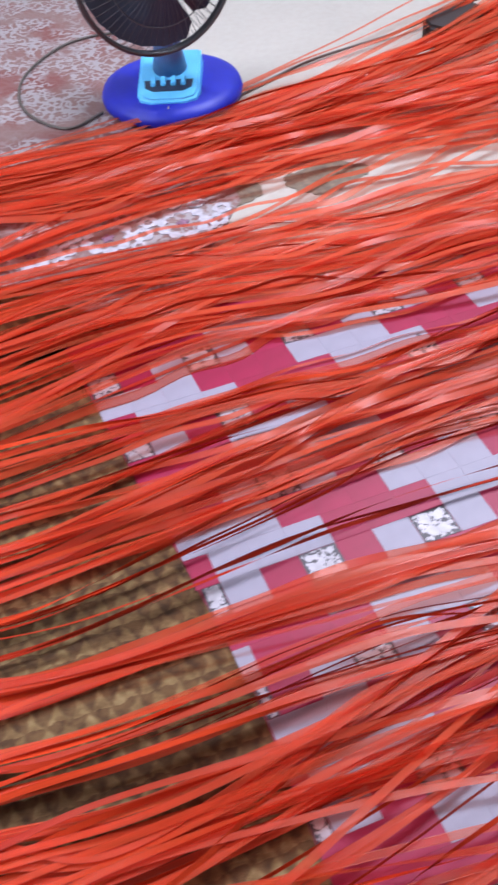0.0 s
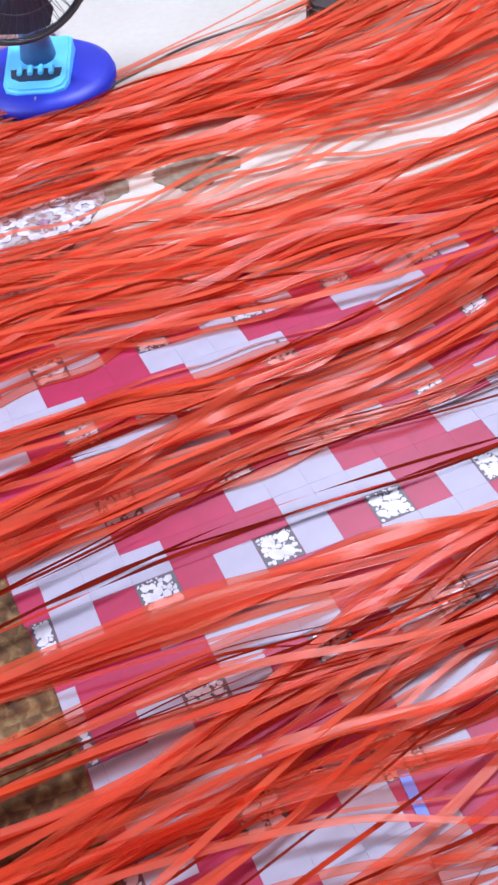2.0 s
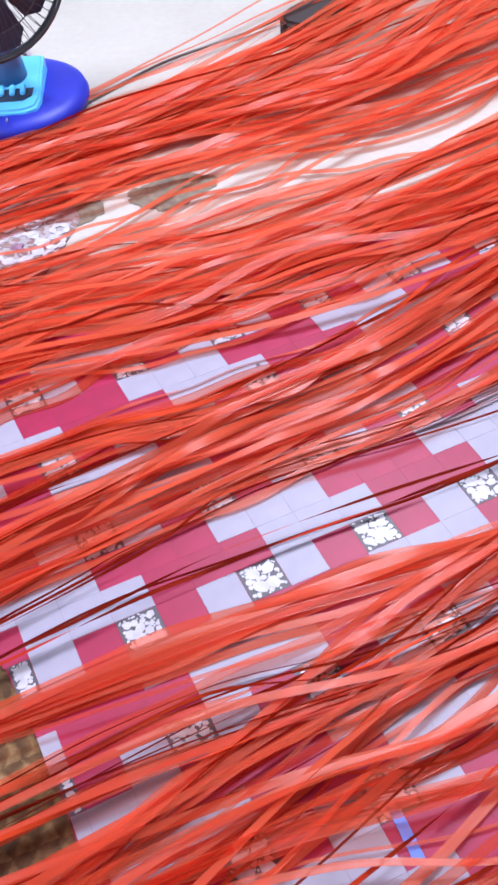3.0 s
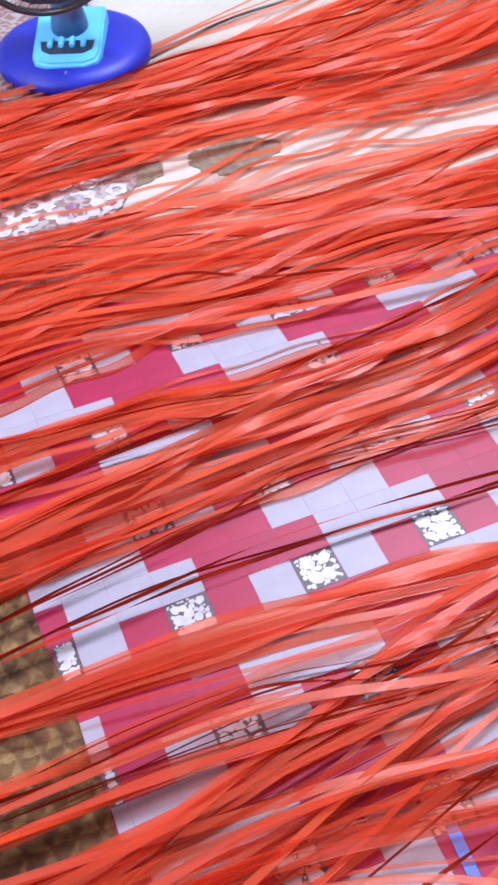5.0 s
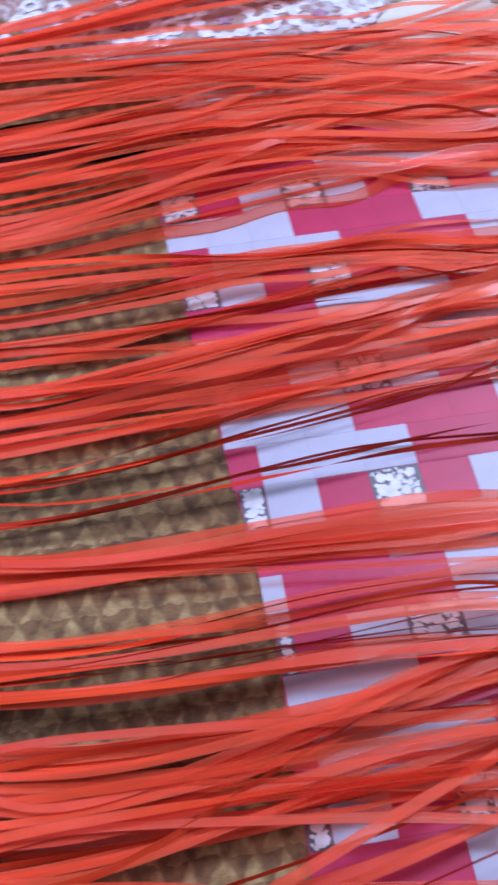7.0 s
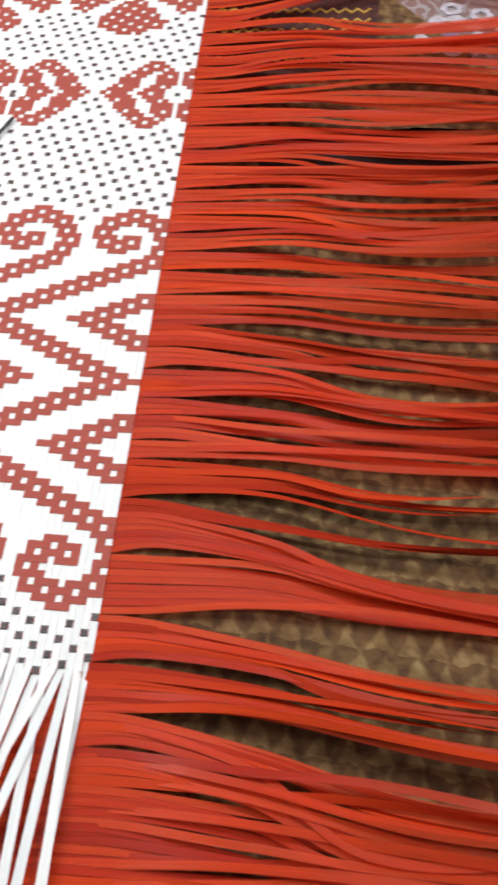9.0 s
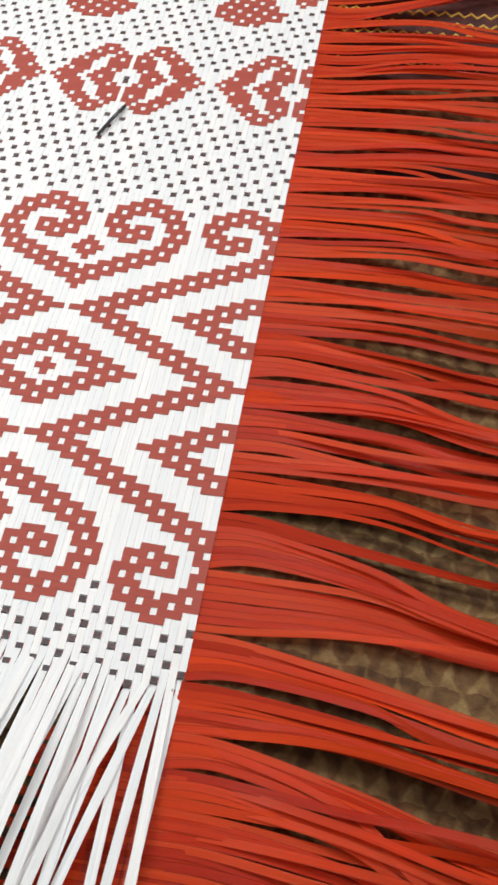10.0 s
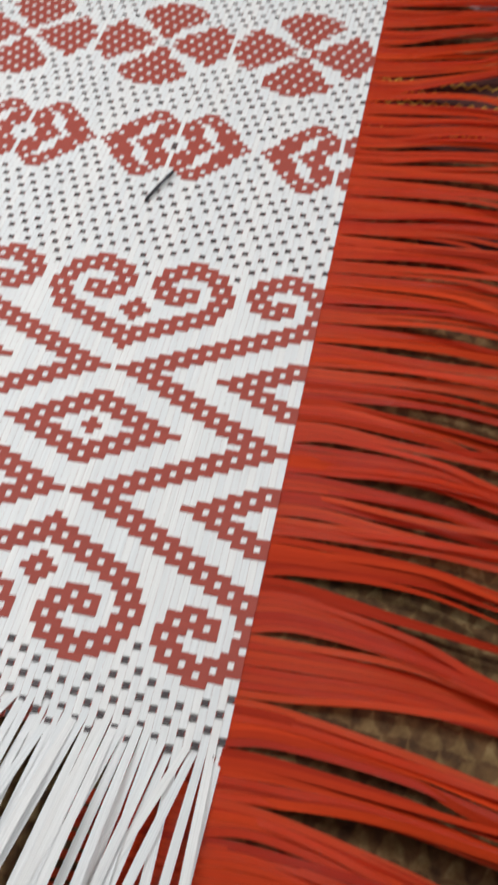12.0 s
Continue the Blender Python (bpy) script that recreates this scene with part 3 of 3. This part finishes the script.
        keys = [(0.002 + 0.07 * min(0, v), v, 0.0078 - 0.0012 * second), (0.05, v + 0.5 * tuck * (mid - v) + rnd.gauss(0, 0.0006), 0.009 + 0.0004 * (row % 3))]
        layer = level + rnd.uniform(-0.0006, 0.0006) if rnd.random() < 0.5 else rnd.uniform(0.008, 0.026)
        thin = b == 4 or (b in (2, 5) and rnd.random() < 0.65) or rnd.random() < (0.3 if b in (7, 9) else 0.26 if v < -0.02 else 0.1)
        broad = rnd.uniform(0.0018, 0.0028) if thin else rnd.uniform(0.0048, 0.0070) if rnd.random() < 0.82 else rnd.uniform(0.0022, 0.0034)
        if b < 2 and not thin:
            broad *= rnd.uniform(0.7, 0.95)
        # some run askew across their bundle
        askew = rnd.gauss(0, 0.11 if second and b > 8 else 0.06 if second else 0.02)
        if b < 2 and rnd.random() < 0.65:
            askew = rnd.choice((-1, 1)) * rnd.uniform(0.04, 0.28)
        elif rnd.random() < 0.5:
            askew = rnd.gauss(0.02, 0.1) if b > 6 else rnd.gauss(0.0, 0.065)
        if b in (2, 3, 4, 5, 8, 9, 11, 12):
            # beside the open stretches they keep closer to their bundle
            askew *= 0.35
        pivot = rnd.uniform(0.25, 0.55)
        last = 0.0
        for s, su in enumerate(AWAY):
            a0, a1 = BUNDLES[b][1 + s]
            if s > 3 and b < 11:
                # the far ends fan only slowly out of line
                c0, c1 = BUNDLES[b][4]
                a0, a1 = 0.45 * a0 + 0.55 * c0, 0.45 * a1 + 0.55 * c1
            last = 0.5 * last + rnd.gauss(0, 0.03 if b > 8 and s > 2 else 0.012) * min(1, s)
            at = a0 + (a1 - a0) * max(-0.02, min(1.02, q + rnd.gauss(0, 0.02 + (0.10 if s > 1 else 0.05) * min(1, s)) * min(1, 6 / clumps))) + askew * (min(su, 0.9) - pivot) * (1 if su > 0.5 else 0.6) + last
            if s == 0:
                keys.append((0.15, 0.72 * (v + tuck * (mid - v)) + 0.28 * at + drift - 0.0026, 0.5 * (0.009 + layer) + 0.7 * hump))
            climb = 0.05 * max(0.0, min(1.0, (su - 1.3) / 0.3)) if b >= len(BUNDLES) - 2 else 0.0
            keys.append((su + rnd.uniform(-0.03, 0.03), at + rnd.gauss(0, 0.001) + 0.5 * drift - 0.0175 * su, layer + climb + (hump if s == 0 else 0.4 * hump if s == 1 else 0) + rnd.uniform(-0.0015, 0.002)))
        more = rnd.uniform(0.1, 0.5)
        keys.append((1.95 + more, keys[-1][1] + more * (keys[-1][1] - keys[-2][1]) / 0.45, layer))
        ph, fr = rnd.uniform(0, 6.3), rnd.uniform(5, 16)
        amp = rnd.choice((0.05, 0.1, 0.2, 0.35, 0.6, 1.0))
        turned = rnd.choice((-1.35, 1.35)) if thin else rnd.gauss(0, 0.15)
        sway, wave = rnd.uniform(0, 0.009 if b > 7 else 0.004), 2 * math.pi / rnd.uniform(0.16, 0.4)
        for p in smooth_path(keys, 12):
            t = max(0.0, min(1, p[0] / 0.4))
            far = max(0.0, min(1.0, (p[0] - 0.35) / 0.35))
            pts.append((p[0], p[1] + far * sway * math.sin(wave * p[0] + ph), max(0.0078, p[2] + 0.0015 * t * math.sin(6 * p[0] + ph))))
            roll.append(t ** 1.5 * (amp * math.sin(fr * p[0] + ph) + turned))
            wide.append(CV * 0.49 + (broad - CV * 0.49) * max(0.0, min(1, (p[0] - 0.15) / 0.35)))
            slots.append(0)
        ob = new("weft_strip", ribbon_mesh("weft_strip", pts, wide, [SHADED_RIBBON if thin else RED_RIBBON, WOVEN_RED, WOVEN_GREY], roll, slots, (woven, 10 ** 6)))
        ob.parent = mat_ob
    return mat_ob


woven_mat()

# ---- the fan ----


def table_fan():
    fan = new("table_fan")
    fan.matrix_world = pose(-0.207, 1.96, 0.002)
    tagged(fan, "blue plastic table fan with light blue button panel and dark cage", "fan")
    base = part("base", lathe(bmesh.new(), [(0.132, 0), (0.146, 0.006), (0.148, 0.018), (0.143, 0.03), (0.125, 0.038), (0.08, 0.042), (0.02, 0.043)]), FAN_BLUE, fan, "dark blue round base")
    outline = [(-0.066, 0.06), (-0.066, -0.075), (-0.058, -0.098), (-0.035, -0.108), (0.035, -0.108), (0.058, -0.098), (0.066, -0.075), (0.066, 0.06)]
    bm = slab(bmesh.new(), outline, 0.03, 0.052)
    for vv in bm.verts:
        if vv.co.z > 0.04:
            vv.co.z = 0.048 + 0.16 * (vv.co.y + 0.108)
            vv.co.x *= 0.95
    bmesh.ops.bevel(bm, geom=[e for e in bm.edges if min(v.co.z for v in e.verts) > 0.04], offset=0.005, segments=3, affect="EDGES")
    panel = part("button_panel", bm, FAN_LIGHT, base, "light blue button panel")
    tilt = pose(0, -0.063, 0.0555, 9)
    slot = part("button_slot", slab(bmesh.new(), [(-0.05, 0.018), (-0.047, -0.006), (-0.03, -0.018), (0.03, -0.018), (0.047, -0.006), (0.05, 0.018)], -0.002, 0.0012), FAN_DARK, base)
    slot.matrix_local = tilt
    for k in range(4):
        key = part("button", box(bmesh.new(), (-0.036 + k * 0.0205, -0.004, 0), (-0.026 + k * 0.0205, 0.024, 0.008), 0.002), FAN_LIGHT, base)
        key.matrix_local = tilt
    part("badge", box(bmesh.new(), (0.0, -0.128, 0.0375), (0.003, -0.118, 0.0405), 0.0006), SHEET_WHITE, base)
    pole = part("pole", lathe(bmesh.new(), [(0.036, 0.06), (0.03, 0.1), (0.027, 0.2), (0.027, 0.34), (0.02, 0.345)], 32), FAN_POLE, fan)
    motor = bmesh.new()
    lathe(motor, [(0.02, -0.09), (0.05, -0.08), (0.06, -0.03), (0.055, 0.03), (0.03, 0.04)], 32)
    m = part("motor_housing", motor, FAN_DARK, fan)
    m.matrix_local = pose(0, 0.01, 0.36, 80, 0, 20)
    cage = bmesh.new()
    R = 0.158
    for rr, zz in ((R, 0), (R, 0.012), (R * 0.66, 0.035), (R * 0.33, 0.045)):
        tube(cage, [(rr * math.cos(a * math.pi / 24), rr * math.sin(a * math.pi / 24), zz) for a in range(49)], 0.005 if rr == R else 0.0013, 6)
    c = part("cage", cage, STEEL, fan, "dark wire cage")
    c.matrix_local = pose(0.0, -0.07, 0.295, 84, 0, 28)
    part("hub_cap", lathe(bmesh.new(), [(0.034, 0.044), (0.034, 0.049), (0.026, 0.053), (0.01, 0.054)], 28), FAN_LIGHT, c, "light blue hub cap")
    rods = []
    for sgn in (1, -1):
        rods.append(to_mesh("cage_wire", tube(bmesh.new(), [(0.03, 0, sgn * 0.047), (R * 0.5, 0, sgn * 0.041), (R * 0.9, 0, sgn * 0.02), (R, 0, 0)], 0.0007, 4), STEEL))
    for k in range(120):
        rod = new("cage_wire", rods[k % 2])
        rod.parent = c
        rod.rotation_euler.z = 2 * math.pi * (k // 2) / 60
    blade = bmesh.new()
    for k in range(3):
        a0 = 2 * math.pi * k / 3
        grid = []
        for p in range(7):
            rad = 0.02 + p * 0.021
            row = []
            for w in range(6):
                a = a0 + (w / 5 - 0.5) * (1.95 if p < 6 else 1.6)
                row.append(blade.verts.new((rad * math.cos(a), rad * math.sin(a), (w / 5 - 0.5) * 0.03)))
            grid.append(row)
        for p in range(6):
            for w in range(5):
                blade.faces.new((grid[p][w], grid[p][w + 1], grid[p + 1][w + 1], grid[p + 1][w])).smooth = True
    b = part("blade", blade, FAN_DARK, c)
    return fan


table_fan()


def cable(name, pts, r, label):
    return tagged(new(name, to_mesh(name, tube(bmesh.new(), smooth_path(pts, 10), r), CABLE)), label, "cable")


cable("fan_cable", [(-0.35, 1.9, 0.006), (-0.42, 1.84, 0.006), (-0.52, 1.93, 0.006), (-0.545, 2.08, 0.006), (-0.47, 2.24, 0.006), (-0.33, 2.28, 0.006), (-0.2, 2.14, 0.02)], 0.003, "thin dark fan cable looped on the floor")
cable("power_cable", [(-0.08, 1.93, 0.006), (-0.02, 1.99, 0.006), (0.1, 2.09, 0.008), (0.28, 2.19, 0.01), (0.5, 2.31, 0.03), (0.9, 2.5, 0.02)], 0.003, "thin grey cable running over the pale floor")

bag = slab(bmesh.new(), [(-0.10, 0.0), (-0.085, -0.05), (-0.05, -0.075), (0.06, -0.075), (0.06, 0.05), (-0.05, 0.05), (-0.085, 0.035)], 0, 0.05)
bmesh.ops.bevel(bag, geom=list(bag.edges), offset=0.008, segments=3, affect="EDGES")
tagged(new("black_case", to_mesh("black_case", bag, BLACK)), "dark brown plastic case half hidden by red strips", "case").matrix_world = pose(0.425, 2.19, 0.0, 0, 0, 36)

needle = bmesh.new()
tube(needle, [(0, 0, 0), (0.03, 0, 0.001), (0.062, 0, 0)], 0.0022)
tagged(new("weaving_needle", to_mesh("weaving_needle", needle, NEEDLE)), "short dark needle lying on the mat", "needle").matrix_world = pose(-0.981, 0.951, 0.0115, 0, 0, -83)

tape = bmesh.new()
slab(tape, [(0.293, 0.497), (0.307, 0.492), (0.322, 0.444), (0.309, 0.446)], 0.0054, 0.0062)
tagged(new("blue_plastic_strip", to_mesh("blue_plastic_strip", tape, BLUE_STRIP)), "short blue plastic strip on the crimson sheet", "plastic strip")
wrap = bmesh.new()
slab(wrap, [(0.315, 0.405), (0.345, 0.412), (0.40, 0.41), (0.41, 0.37), (0.36, 0.35), (0.325, 0.37)], 0.0056, 0.012)
for v in wrap.verts:
    v.co.z += 0.004 * math.sin(90 * v.co.x) if v.co.z > 0.01 else 0
tagged(new("plastic_wrapper", to_mesh("plastic_wrapper", wrap, SHEET_WHITE)), "crumpled pale blue plastic wrapper under red strips", "wrapper")
cloth = slab(bmesh.new(), [(0.36, 1.42), (0.45, 1.40), (0.80, 1.52), (0.86, 1.62), (0.60, 1.60), (0.42, 1.53)], 0.0006, 0.004)
tagged(new("patterned_cloth", to_mesh("patterned_cloth", cloth, CLOTH)), "grey, green and yellow patterned cloth under red strips", "cloth")
DARK_CLOTH = plain("dark_cloth", (0.030, 0.011, 0.014), 0.9, 0.4, 50, 0, 0.002)
rag = bmesh.new()
grid = [[rag.verts.new((0.10 + 0.356 * i / 14 + 0.004 * math.sin(j * 2.1), 0.628 + 0.092 * j / 5 + 0.004 * math.sin(i * 0.9), 0.0042 + 0.0012 * (1 + math.sin(i * 1.3 + j)))) for j in range(6)] for i in range(15)]
for a, c in zip(grid, grid[1:]):
    for j in range(5):
        rag.faces.new((a[j], c[j], c[j + 1], a[j + 1])).smooth = True
bmesh.ops.solidify(rag, geom=rag.faces[:], thickness=0.001)
tagged(new("dark_cloth", to_mesh("dark_cloth", rag, DARK_CLOTH)), "dark maroon cloth lying flat on the brown rug", "cloth").matrix_world = pose(-0.4615, 0.389, 0, 0, 0, 25.8)
